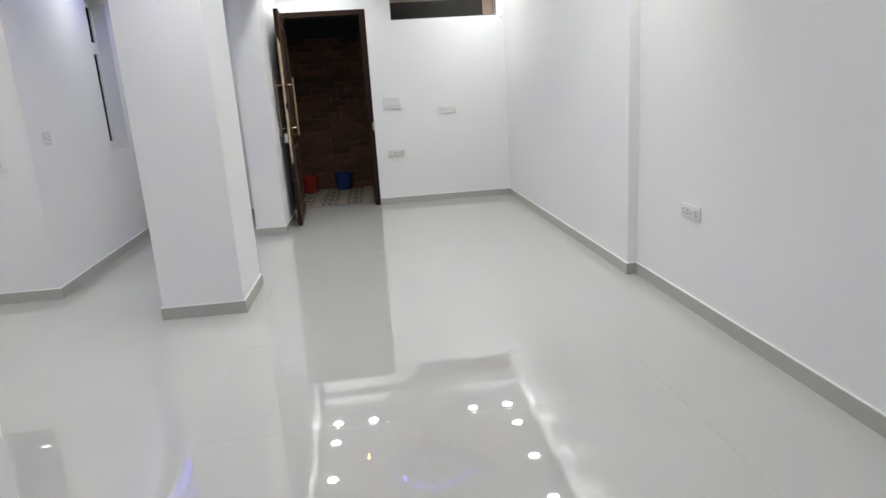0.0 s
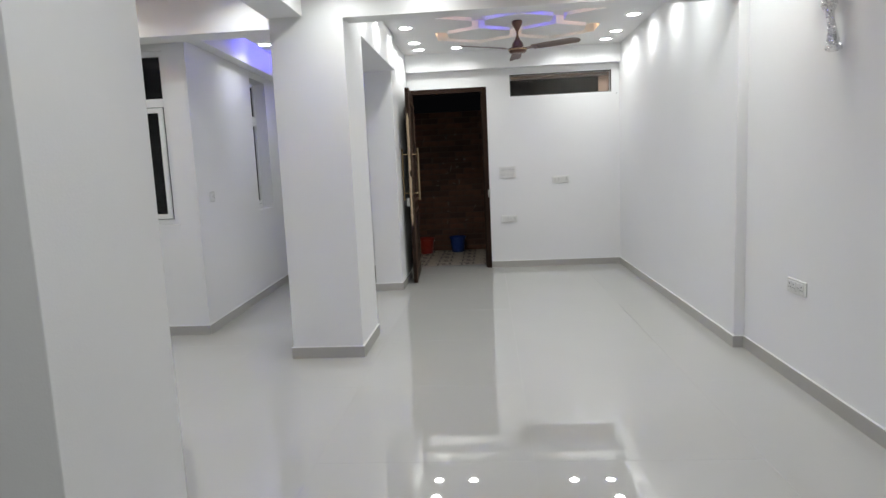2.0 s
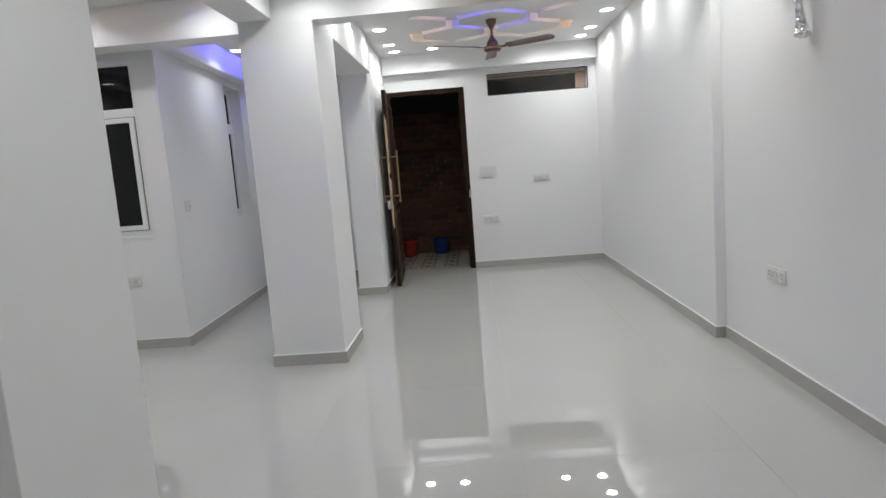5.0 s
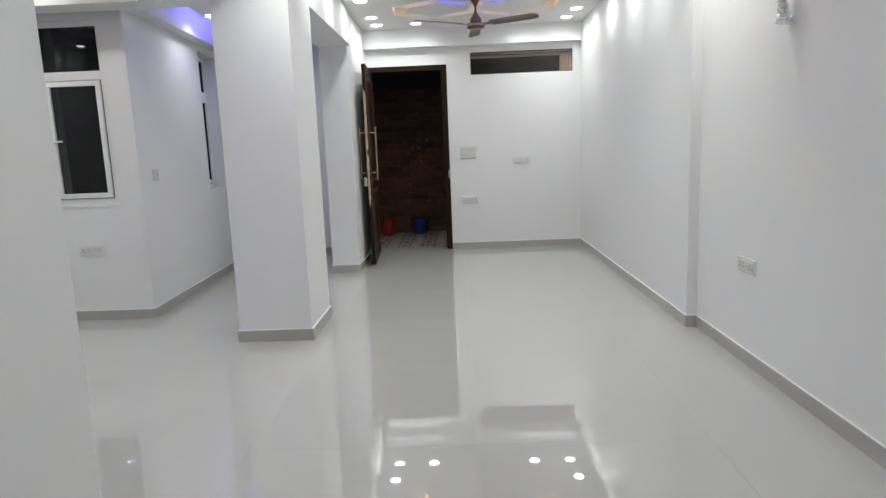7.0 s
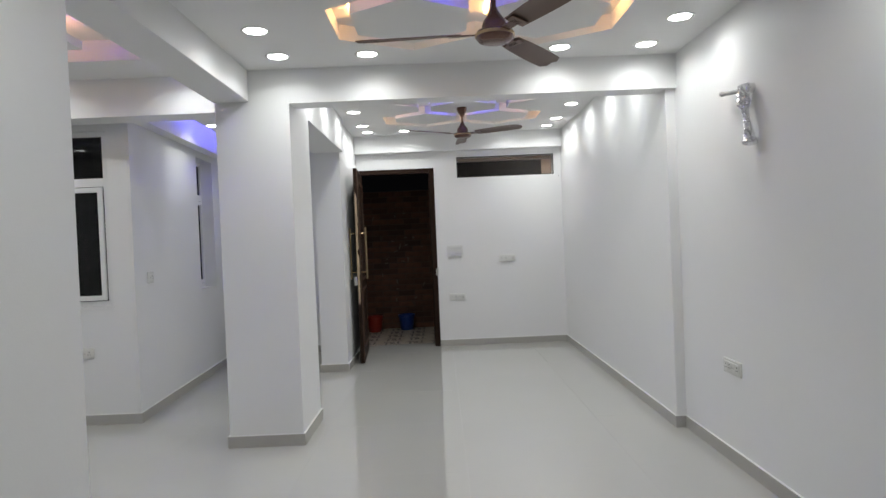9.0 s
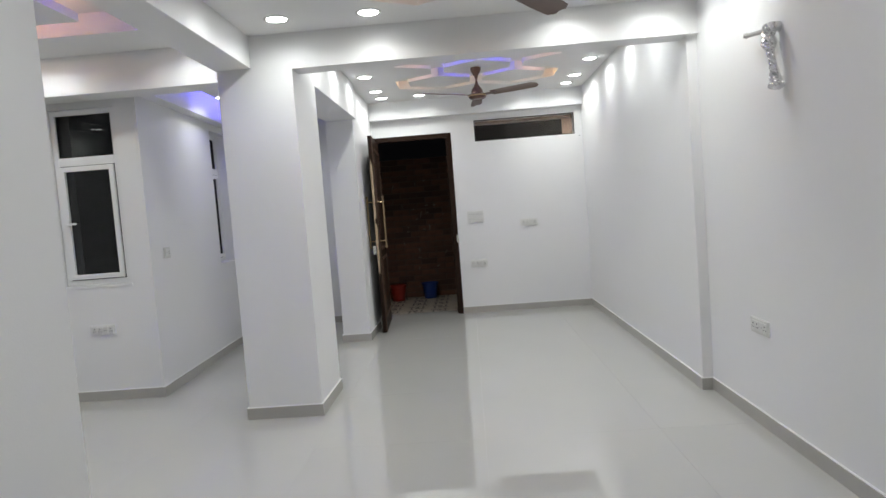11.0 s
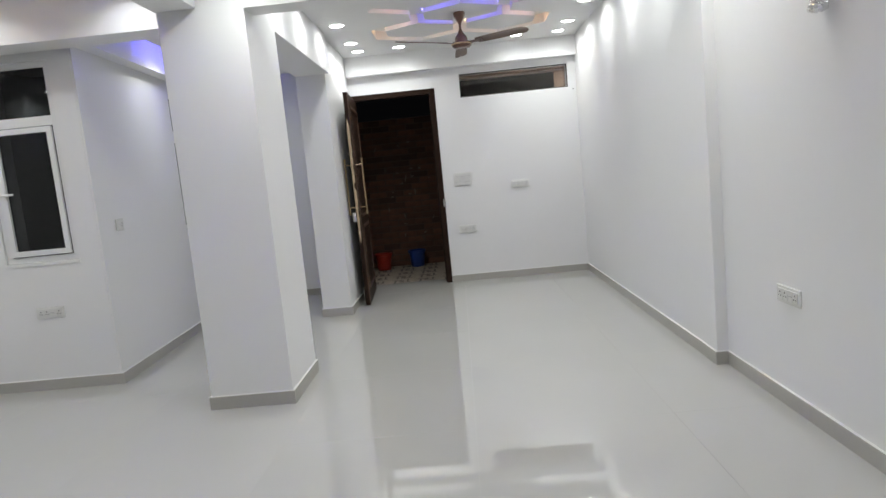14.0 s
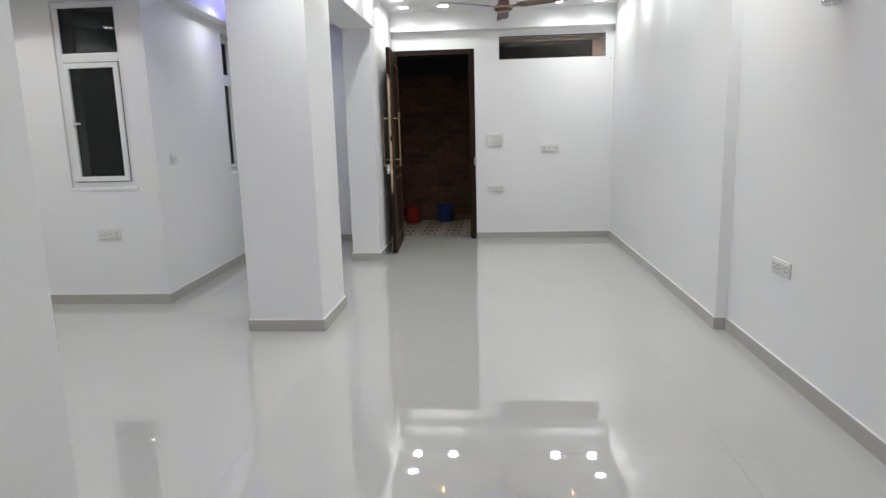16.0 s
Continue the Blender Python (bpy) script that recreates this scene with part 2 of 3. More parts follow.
wall("wall_rear", "x", X_FAR - 0.25, X_R + 0.25, Y_BACK - 0.25, Y_BACK, 0, TOP)
wall("wall_divider", "y", Y_BACK, PIL[1], -1.40, -1.25, 0, TOP)

block("column_free", COL[0], COL[1], 0, COL[2], COL[3], TOP, "square white painted plaster column on polished tiles", "column")
block("pier_door", PIER[0], PIER[1], 0, PIER[2], PIER[3], TOP, "white painted plaster pier beside the entrance door", "pier")
block("pillar_near", PIL[0], PIL[1], 0, PIL[2], PIL[3], TOP, "broad white painted plaster pillar", "pillar")
block("beam_cross", -1.20, 4.0075, Z_BEAM, X_R, 4.172, TOP, "white plastered ceiling beam spanning the hall", "beam", PAINT, 0)
block("pilaster_right", 1.531, 4.040, 0, X_R + 0.01, 4.195, TOP, "shallow white plastered pilaster on the long wall", "pilaster")
block("beam_opening", -1.345, PIL[3], 2.205, -1.122, COL[1], TOP, "white plastered beam over the side opening", "beam")
block("beam_left_room", X_FAR, 4.40, 2.228, COL[0], 4.62, TOP, "white plastered beam in front of the window wall", "beam")
block("beam_arch", PIER[0], COL[3], 2.193, X_A - 0.006, PIER[1], TOP, "white plastered lintel between column and pier", "beam")
block("beam_entrance", PIER[2], 7.40, 2.328, X_RF, Y_B, TOP, "shallow white plastered beam above the entrance door", "beam")
soffit = block("beam_passage", X_L, Y_L + 0.05, 2.262, X_L + 0.11, Y_B, TOP, "narrow white soffit along the passage wall", "beam")
soffit.matrix_basis = SKEW

slab = block("roof_slab", X_FAR - 0.25, Y_BACK - 0.25, TOP, X_R + 0.25, Y_B + 0.27, TOP + 0.15, "plain concrete roof slab above the ceilings", "slab", CEIL, 0)


# ---- ceilings with sunk honeycomb coves ----
def hexagon(cx, cy, half, s, h, grow):
    """A six-sided cell with sides along y, moved outwards by grow."""
    k = math.hypot(half, h)
    rise = h * (1 + grow / half)
    tip = s / 2 + h + grow * k / half
    return [Vector((cx, cy + tip)), Vector((cx - half - grow, cy + tip - rise)), Vector((cx - half - grow, cy - tip + rise)),
            Vector((cx, cy - tip)), Vector((cx + half + grow, cy - tip + rise)), Vector((cx + half + grow, cy + tip - rise))]


def inside(p, poly):
    hit = False
    for a, b in zip(poly, poly[1:] + poly[:1]):
        if (a.y > p.y) != (b.y > p.y) and p.x < (b.x - a.x) * (p.y - a.y) / (b.y - a.y) + a.x:
            hit = not hit
    return hit


def honeycomb_ceiling(name, x0, y0, x1, y1, z, cx, cy, half, s, h, groove=0.055, depth=0.085):
    from mathutils.geometry import delaunay_2d_cdt
    step = s + h
    cells = [(cx, cy)] + [(cx + a * half, cy + step) for a in (-1, 1)]
    outer = [hexagon(px, py, half, s, h, groove) for px, py in cells]
    arms = [(Vector((cx + a * half, cy - s / 2)), Vector((cx + a * half * 1.95, cy - s / 2 - h * 0.95))) for a in (-1, 1)]
    for a, b in arms:
        u = (b - a).normalized()
        side = Vector((-u.y, u.x)) * groove
        outer.append([a - side, b - side, b + side, a + side])
    inner = [hexagon(px, py, half, s, h, -groove) for px, py in cells]
    pts, edges = [], []
    for poly in [[Vector((x0, y0)), Vector((x1, y0)), Vector((x1, y1)), Vector((x0, y1))]] + outer + inner:
        n = len(pts)
        pts += poly
        edges += [(n + k, n + (k + 1) % len(poly)) for k in range(len(poly))]
    vs, _, faces, *_ = delaunay_2d_cdt(pts, edges, [], 0, 1e-5)
    bm = bmesh.new()
    low, high = {}, {}
    sunk = []
    for f in faces:
        c = sum((vs[i] for i in f), Vector((0, 0))) / len(f)
        sunk.append(any(inside(c, p) for p in outer) and not any(inside(c, p) for p in inner))
    sides = {}
    for f, deep in zip(faces, sunk):
        table, zz = (high, z + depth) if deep else (low, z)
        loop = []
        for i in f:
            if i not in table:
                table[i] = bm.verts.new((vs[i].x, vs[i].y, zz))
            loop.append(table[i])
        bm.faces.new(loop[::-1])
        for a, b in zip(f, f[1:] + f[:1]):
            sides.setdefault((min(a, b), max(a, b)), []).append(deep)
    for (a, b), kinds in sides.items():
        if len(kinds) == 2 and kinds[0] != kinds[1]:
            bm.faces.new((low[a], low[b], high[b], high[a]))
    bmesh.ops.recalc_face_normals(bm, faces=bm.faces[:])
    tagged(part(name, bm, CEIL), "white false ceiling with sunk honeycomb light grooves", "ceiling", kind="structure")
    # LED strips along the groove walls that look away from the hall's near end
    runs = []
    for n, (px, py) in enumerate(cells):
        ring = hexagon(px, py, half, s, h, 0)
        for a, b in zip(ring, ring[1:] + ring[:1]):
            side_edge = abs(a.x - b.x) < 0.01
            if n == 0:
                runs.append((a, b, LED_BLUE, "blue"))
            elif side_edge and not (abs(a.x - cx) < 0.01 and n == 2):
                runs.append((a, b, LED_WARM, "warm orange"))
            elif (a + b).y / 2 > py:
                runs.append((a, b, LED_PALE, "faint warm white"))
            elif abs((a + b).x / 2 - cx) > half:
                runs.append((a, b, LED_PINK, "pale pink"))
    runs += [(a, b, LED_PINK, "pale pink") for a, b in arms]
    for a, b, mat, tone in runs:
        along = (b - a).normalized()
        side = Vector((along.y, -along.x))
        if abs(along.x) < 0.01:
            want = 1 if (a.x < cx + 0.01) else -1
            side = side if side.x * want > 0 else -side
        elif side.y > 0:
            side = -side
        mid = (a + b) / 2 + side * (groove - 0.009)
        length = (b - a).length - 3.4 * groove
        strip = part("led_strip", box(-length / 2, -0.006, -0.009, length / 2, 0.006, 0.009), mat)
        strip.matrix_basis = Matrix.Translation((mid.x, mid.y, z + depth - 0.010)) @ Matrix.Rotation(math.atan2(along.y, along.x), 4, "Z")
        tagged(strip, "glowing " + tone + " strip light inside a ceiling groove", "strip light", group=name + " strips")


honeycomb_ceiling("ceiling_near", -1.26, Y_BACK, X_R, 4.010, Z_NEAR, 0.295, 2.67, 0.347, 0.38, 0.21, 0.055)
honeycomb_ceiling("ceiling_far", PIER[2], 4.172, X_RF, 7.40, Z_FAR, 0.325, 6.00, 0.366, 0.29, 0.21, 0.060, 0.08)

# left room: a tray in the ceiling with a hung panel
TRAY = (-3.9, 0.6, -1.72, 3.98)
bm = bmesh.new()
for a in ((X_FAR, Y_BACK, TRAY[0], 4.40), (TRAY[2], Y_BACK, -1.352, 4.40), (TRAY[0], Y_BACK, TRAY[2], TRAY[1]), (TRAY[0], TRAY[3], TRAY[2], 4.40)):
    box(a[0], a[1], Z_LEFT, a[2], a[3], Z_LEFT + 0.13, 0, bm)
box(TRAY[0], TRAY[1], Z_LEFT + 0.13, TRAY[2], TRAY[3], Z_LEFT + 0.16, 0, bm)
tagged(part("ceiling_left_room", bm, CEIL), "white false ceiling with a lit recessed tray", "ceiling", kind="structure")
bm = box(-3.65, 0.85, 2.46, -1.96, 3.66, 2.51, 0.004)
for px, py in ((-3.2, 1.4), (-2.4, 1.4), (-3.2, 3.1), (-2.4, 3.1)):
    box(px - 0.03, py - 0.03, 2.51, px + 0.03, py + 0.03, Z_LEFT + 0.13, 0, bm)
tagged(part("ceiling_panel", bm, CEIL), "white hung panel inside the lit ceiling tray", "ceiling panel", kind="structure")
for a, mat, tone in (((-3.6, 3.60, -2.03, 3.615), LED_TRAY, "warm orange"), ((-2.02, 3.44, -2.005, 3.59), LED_TRAY, "warm orange"),
                     ((-2.02, 1.0, -2.005, 3.40), LED_TRAY_BLUE, "blue")):
    tagged(part("led_strip", box(a[0], a[1], 2.512, a[2], a[3], 2.526), mat), "glowing " + tone + " strip light above the hung ceiling panel", "strip light", group="tray strips")

block("ceiling_passage", X_L - 0.12, 4.62, Z_LEFT, PIER[0], Y_B, Z_LEFT + 0.05, "white false ceiling of the side passage", "ceiling", CEIL, 0)
block("ceiling_column_strip", PIER[0], 4.605, Z_LEFT, X_A - 0.3, 6.27, Z_LEFT + 0.05, "white ceiling strip beside the column", "ceiling", CEIL, 0)
panel = block("passage_panel", -2.02, 5.05, 2.40, -1.32, 7.2, 2.43, "white hung panel below the passage ceiling", "ceiling panel", CEIL)
bm = bmesh.new()
for px, py in ((-1.6, 5.3), (-1.6, 6.9)):
    box(px - 0.02, py - 0.02, 2.43, px + 0.02, py + 0.02, Z_LEFT, 0, bm)
part("hanger", bm, CEIL, panel)
for a in ((-2.005, 5.5, -1.992, 7.1), (-1.75, 5.065, -1.36, 5.078)):
    tagged(part("led_strip", box(a[0], a[1], 2.432, a[2], a[3], 2.446), LED_PASSAGE), "glowing blue strip light above the passage panel", "strip light", group="passage strips")


# ---- baseboards ----
def baseboard(a, b, out):
    """A skirting of tile along a wall's foot from a to b, standing out towards out."""
    x0, x1 = sorted((a[0], b[0]))
    y0, y1 = sorted((a[1], b[1]))
    t = 0.011

    def grown(d):
        return (x0 + min(0, out[0] * d), y0 + min(0, out[1] * d), x1 + max(0, out[0] * d), y1 + max(0, out[1] * d))

    g = grown(t)
    ob = tagged(part("baseboard", box(g[0], g[1], 0.0005, g[2], g[3], 0.081, 0.0015), SKIRT), "greige polished skirting tiles along the wall foot", "baseboard", kind="structure")
    g = grown(t - 0.003)
    bead = part("top_bead", box(g[0], g[1], 0.081, g[2], g[3], 0.0855), BEAD, ob, "white putty line")
    return ob


def skirt_round(x0, y0, x1, y1, sides):
    e = 0.011
    if "s" in sides:
        baseboard((x0 - e, y0), (x1 + e, y0), (0, -1))
    if "n" in sides:
        baseboard((x0 - e, y1), (x1 + e, y1), (0, 1))
    if "e" in sides:
        baseboard((x1, y0), (x1, y1), (1, 0))
    if "w" in sides:
        baseboard((x0, y0), (x0, y1), (-1, 0))


baseboard((X_R, Y_BACK), (X_R, 4.029), (-1, 0))
baseboard((1.520, 4.040), (X_R, 4.040), (0, -1))
baseboard((1.531, 4.040), (1.531, 4.195), (-1, 0))
baseboard((X_RF, Y_STEP), (X_RF, Y_B - 0.011), (-1, 0))
baseboard((0.014, Y_B), (X_RF, Y_B), (0, -1))
baseboard((X_L - 0.14, Y_B), (PIER[0] - 0.011, Y_B), (0, -1))
skirt_round(*COL, "snew")
skirt_round(*PIER, "sew")
skirt_round(*PIL, "sne")
baseboard((X_L, Y_L - 0.011), (X_L, Y_B - 0.011), (1, 0)).matrix_basis = SKEW
baseboard((X_FAR, Y_L), (X_L, Y_L), (0, -1))
baseboard((-1.25, Y_BACK), (-1.25, PIL[1] - 0.011), (1, 0))
baseboard((X_FAR, Y_BACK), (X_FAR, Y_L - 0.011), (1, 0))


# ---- entrance door ----
DOOR_HINGE = (-0.890, Y_B - 0.006, 0.014)
DOOR_POSE = pose(*DOOR_HINGE, 0, 0, -86.3)
LEAF_W, LEAF_T, LEAF_H = 0.890, 0.042, 2.055


def door():
    root = thing("door_1", "dark brown veneered entrance door standing open inwards", "door", kind="structure")
    x0, x1, zt, f = -0.935, 0.011, 2.141, 0.055
    for name, b in (("jamb", (x0, Y_B - 0.006, 0.001, x0 + f, Y_B + 0.10, zt)), ("jamb", (x1 - f, Y_B - 0.006, 0.001, x1, Y_B + 0.10, zt)),
                    ("head", (x0 + f, Y_B - 0.006, zt - f, x1 - f, Y_B + 0.10, zt))):
        part(name, box(*b, 0.003), WOOD, root)
    for b in ((x0 + f, Y_B + 0.048, 0.001, x0 + f + 0.014, Y_B + 0.10, zt - f), (x1 - f - 0.014, Y_B + 0.048, 0.001, x1 - f, Y_B + 0.10, zt - f)):
        part("door_stop", box(*b, 0.002), WOOD, root)
    part("strike_plate", box(x1 - 0.018, Y_B - 0.012, 0.855, x1 + 0.006, Y_B - 0.005, 0.945, 0.002), CHROME, root, "steel strike plate")

    def put(name, bm, mat, parent, label="", smooth=False):
        ob = part(name, bm, mat, parent, label, smooth)
        if parent is root:
            ob.matrix_basis = DOOR_POSE
        return ob

    # x: along the leaf from its hinge; y: through it (positive towards the doorway); z: up
    leaf = put("leaf", box(0.0, 0.0, 0.0, LEAF_W, LEAF_T, LEAF_H, 0.003), WOOD, root)
    for side in (0, 1):
        y = LEAF_T if side else 0.0
        s = 1 if side else -1
        for z0, z1 in ((0.14, 0.78), (0.86, 1.94)):
            bm = bmesh.new()
            lo, hi = sorted((y, y + s * 0.009))
            for b in ((0.10, z0, LEAF_W - 0.10, z0 + 0.03), (0.10, z1 - 0.03, LEAF_W - 0.10, z1), (0.10, z0 + 0.03, 0.13, z1 - 0.03), (LEAF_W - 0.13, z0 + 0.03, LEAF_W - 0.10, z1 - 0.03)):
                box(b[0], lo, b[1], b[2], hi, b[3], 0.003, bm)
            part("moulding", bm, WOOD_MID, leaf, "brown panel moulding")
    part("edge_band", box(LEAF_W - 0.004, LEAF_T - 0.007, 0.02, LEAF_W + 0.004, LEAF_T + 0.004, LEAF_H - 0.01, 0.001), WOOD_MID, leaf, "brown edge lipping")
    # a torn strip of raw wood on the leaf's free edge
    bm = bmesh.new()
    rng = random.Random(5)
    left, right = [], []
    steps = 46
    for k in range(steps + 1):
        z = 0.62 + (1.80 - 0.62) * k / steps
        taper = min(1.0, (k + 1) / 5, (steps - k + 1) / 4)
        left.append((0.012 - 0.007 * taper + rng.uniform(-0.0012, 0.0012), z))
        right.append((0.014 + 0.013 * taper + rng.uniform(-0.003, 0.003) - (0.012 if 0.45 < k / steps < 0.49 else 0), z))
    lower = [[bm.verts.new((LEAF_W + d, y, z)) for y, z in row] for row in (left, right) for d in (-0.002, 0.003)]
    for k in range(steps):
        bm.faces.new((lower[1][k], lower[3][k], lower[3][k + 1], lower[1][k + 1]))
        bm.faces.new((lower[0][k], lower[1][k], lower[1][k + 1], lower[0][k + 1]))
        bm.faces.new((lower[3][k], lower[2][k], lower[2][k + 1], lower[3][k + 1]))
    bmesh.ops.recalc_face_normals(bm, faces=bm.faces[:])
    part("raw_edge", bm, WOOD_RAW, leaf, "torn strip of pale raw wood")
    for side in (0, 1):
        y = LEAF_T if side else 0.0
        s = 1 if side else -1
        bm = rod((LEAF_W - 0.065, y + s * 0.06, 0.90), (LEAF_W - 0.065, y + s * 0.06, 1.42), 0.009)
        pull = part("pull_handle", bm, BRASS, leaf, "long dull brass pull handle", True)
        for z in (0.96, 1.37):
            part("handle_post", rod((LEAF_W - 0.065, y, z), (LEAF_W - 0.065, y + s * 0.06, z), 0.006), BRASS, pull, "", True)
        for z in (0.90, 1.42):
            part("end_cap", rod((LEAF_W - 0.065, y + s * 0.06, z - 0.012), (LEAF_W - 0.065, y + s * 0.06, z + 0.012), 0.011), BRASS, pull, "", True)
    lock = part("rim_lock", box(LEAF_W - 0.075, -0.034, 0.825, LEAF_W + 0.004, 0.0, 0.915, 0.004), CHROME, leaf, "steel rim lock case")
    part("latch_bolt", box(LEAF_W + 0.003, -0.024, 0.852, LEAF_W + 0.014, -0.008, 0.885, 0.002), CHROME, lock)
    stop = part("floor_bolt", rod((LEAF_W - 0.05, -0.012, 0.02), (LEAF_W - 0.05, -0.012, 0.17), 0.006), CHROME, leaf, "steel tower bolt", True)
    for z in (0.25, 1.03, 1.80):
        part("hinge", rod((0.002, -0.006, z - 0.05), (0.002, -0.006, z + 0.05), 0.007), CHROME, leaf, "steel butt hinge", True)


door()


# ---- windows ----
def frame_ring(u0, u1, z0, z1, wdt, d0, d1, bevel=0.003):
    """A rectangular ring in the x-z plane, d0 to d1 deep along y."""
    bm = bmesh.new()
    for b in ((u0, z0, u1, z0 + wdt), (u0, z1 - wdt, u1, z1), (u0, z0 + wdt, u0 + wdt, z1 - wdt), (u1 - wdt, z0 + wdt, u1, z1 - wdt)):
        box(b[0], d0, b[1], b[2], d1, b[3], bevel, bm)
    return bm


def casement(name, wide, high, split, m, label):
    """A white casement with a fixed light above; x along its width, y outwards through the wall, z up from its sill."""
    root = thing(name, label, "window", m, kind="structure")
    part("window_frame", frame_ring(0, wide, 0, high, 0.038, 0.0, 0.06), UPVC, root)
    part("transom", box(0.038, 0.0, split - 0.031, wide - 0.038, 0.06, split + 0.031, 0.003), UPVC, root)
    z0, z1 = 0.039, split - 0.032
    part("gasket", frame_ring(0.039, wide - 0.039, z0, z1, 0.005, 0.002, 0.02, 0), GASKET, root, "black rubber seal")
    sash = part("sash", frame_ring(0.044, wide - 0.044, z0 + 0.005, z1 - 0.005, 0.036, -0.014, 0.04), UPVC, root)
    part("pane", box(0.079, 0.012, z0 + 0.040, wide - 0.079, 0.018, z1 - 0.040), GLASS, sash)
    part("gasket", frame_ring(0.080, wide - 0.080, z0 + 0.041, z1 - 0.041, 0.003, 0.004, 0.012, 0), GASKET, sash, "black rubber seal")
    part("pane", box(0.037, 0.026, split + 0.030, wide - 0.037, 0.032, high - 0.037), GLASS, root)
    part("gasket", frame_ring(0.038, wide - 0.038, split + 0.031, high - 0.038, 0.003, 0.014, 0.026, 0), GASKET, root, "black rubber seal")
    handle = part("handle", box(0.052, -0.022, 0.435, 0.078, -0.013, 0.490, 0.003), UPVC, sash, "white lever handle")
    return root, handle


win, lever = casement("window_1", WIN1[1] - WIN1[0] - 0.004, WIN1[3] - WIN1[2] - 0.004, 0.923, pose(WIN1[0] + 0.002, Y_L + 0.016, WIN1[2] + 0.002),
                      "white framed casement window showing the dark night outside")
part("lever", box(0.052, -0.034, 0.455, 0.135, -0.022, 0.470, 0.004), UPVC, lever.parent, "white lever handle")
casement("window_2", WIN2[1] - WIN2[0] - 0.004, WIN2[3] - WIN2[2] - 0.004, 0.930, SKEW @ pose(X_L - 0.115, WIN2[0] + 0.002, WIN2[2] + 0.002, 0, 0, 90),
         "white framed casement window set deep in the passage wall")
block("window_board", WIN1[0] - 0.01, Y_L - 0.006, WIN1[2] - 0.022, WIN1[1] + 0.01, Y_L + 0.02, WIN1[2] + 0.001, "thin white window sill", "sill", PAINT, 0.002)

vent = thing("window_3", "long dark glazed ventilator high in the entrance wall", "window", pose(VENT[0] + 0.001, Y_B + 0.012, VENT[2] + 0.001), kind="structure")
vw, vh = VENT[1] - VENT[0] - 0.002, VENT[3] - VENT[2] - 0.002
part("window_frame", frame_ring(0, vw, 0, vh, 0.009, 0.0, 0.02, 0.001), DARKFRAME, vent, "thin dark metal frame")
flap = part("pane", box(-vw / 2 + 0.016, -0.0025, -vh + 0.022, vw / 2 - 0.016, 0.0025, 0.0), GLASS_VENT, vent)
flap.matrix_basis = pose(vw / 2, 0.030, vh - 0.012, 3.5, 0, 1.0)
# two added sheets whose greige paints the lit plaster of the opening's reveal
part("side_board", box(vw - 0.125, 0.120, 0.008, vw - 0.010, 0.132, vh - 0.046, 0.002), LIT_REVEAL, vent, "greige strip painted as the lit reveal behind the glass")
part("top_board", box(0.010, 0.120, vh - 0.030, vw - 0.010, 0.132, vh - 0.010, 0.002), LIT_REVEAL, vent, "greige strip painted as the lit reveal behind the glass")


bm = bmesh.new()
for b in ((VENT[0] - 0.03, VENT[2] - 0.03, VENT[1] + 0.03, VENT[2]), (VENT[0] - 0.03, VENT[3], VENT[1] + 0.03, VENT[3] + 0.03),
          (VENT[0] - 0.03, VENT[2], VENT[0], VENT[3]), (VENT[1], VENT[2], VENT[1] + 0.03, VENT[3])):
    box(b[0], Y_B + 0.27, b[1], b[2], Y_B + 0.52, b[3], 0, bm)
tagged(part("ventilator_hood", bm, PAINT), "white plastered hood behind the ventilator opening", "hood", kind="structure")


# ---- downlights ----
def downlight():
    root = thing("downlight", "round white recessed downlight glowing in the ceiling", "downlight")
    part("bezel", lathe([(0.056, -0.001), (0.062, -0.005), (0.070, -0.004), (0.073, 0.0), (0.073, 0.002), (0.056, 0.002), (0.056, -0.001)], 36), PLASTIC, root, "", True)
    part("diffuser", lathe([(0.0, -0.0042), (0.040, -0.0040), (0.0555, -0.0030), (0.0555, 0.001), (0.0, 0.001)], 36), LAMP_WHITE, root, "bright white diffuser", True)
    data = bpy.data.lights.new("lamp", "AREA")
    data.shape, data.size, data.energy, data.color, data.spread = "DISK", 0.10, LAMP, (0.968, 1.0, 0.972), radians(147)
    lamp = new("lamp", data)
    lamp.parent = root
    lamp.matrix_basis = pose(0, 0, -0.0075)
    return root


spots = {"hall lights by the door": (Z_FAR, [(-0.715, 7.12), (-0.295, 7.12), (0.893, 7.13), (1.318, 7.13), (-0.722, 6.73), (1.347, 6.73), (-0.718, 6.01), (1.362, 6.02),
                                           (-0.72, 5.30), (1.36, 5.30), (-0.715, 4.62), (-0.295, 4.62), (0.893, 4.62), (1.318, 4.62)]),
         "hall lights before the beam": (Z_NEAR, [(-0.858, 3.735), (-0.335, 3.76), (0.815, 3.78), (1.334, 3.785), (-0.858, 3.285), (1.364, 3.33), 
                                               (-0.60, 1.15), (1.36, 1.95), (-0.335, 1.5), (0.815, 1.5), (-0.6, 0.2), (1.3, 0.2), (-0.6, -1.2), (1.3, -1.2)]),
         # the far left and rearmost of these are unseen, some added to lift the room
         "side room lights": (Z_LEFT, [(-1.55, 2.2), (-4.08, 3.3), (-1.62, 4.14), (-2.64, 4.12), (-3.4, 4.12), (-4.08, 4.12), (-4.08, 2.15), (-1.55, 0.8), (-2.6, 0.2)]),
         # no such lamps known: added out of view to brighten the window wall
         "tray panel lights": (2.46, [(-2.45, 2.95), (-3.25, 2.95), (-2.45, 1.5), (-3.25, 1.5)]),
         "passage lights": (2.40, [(-1.96, 5.72), (-1.62, 6.7)])}
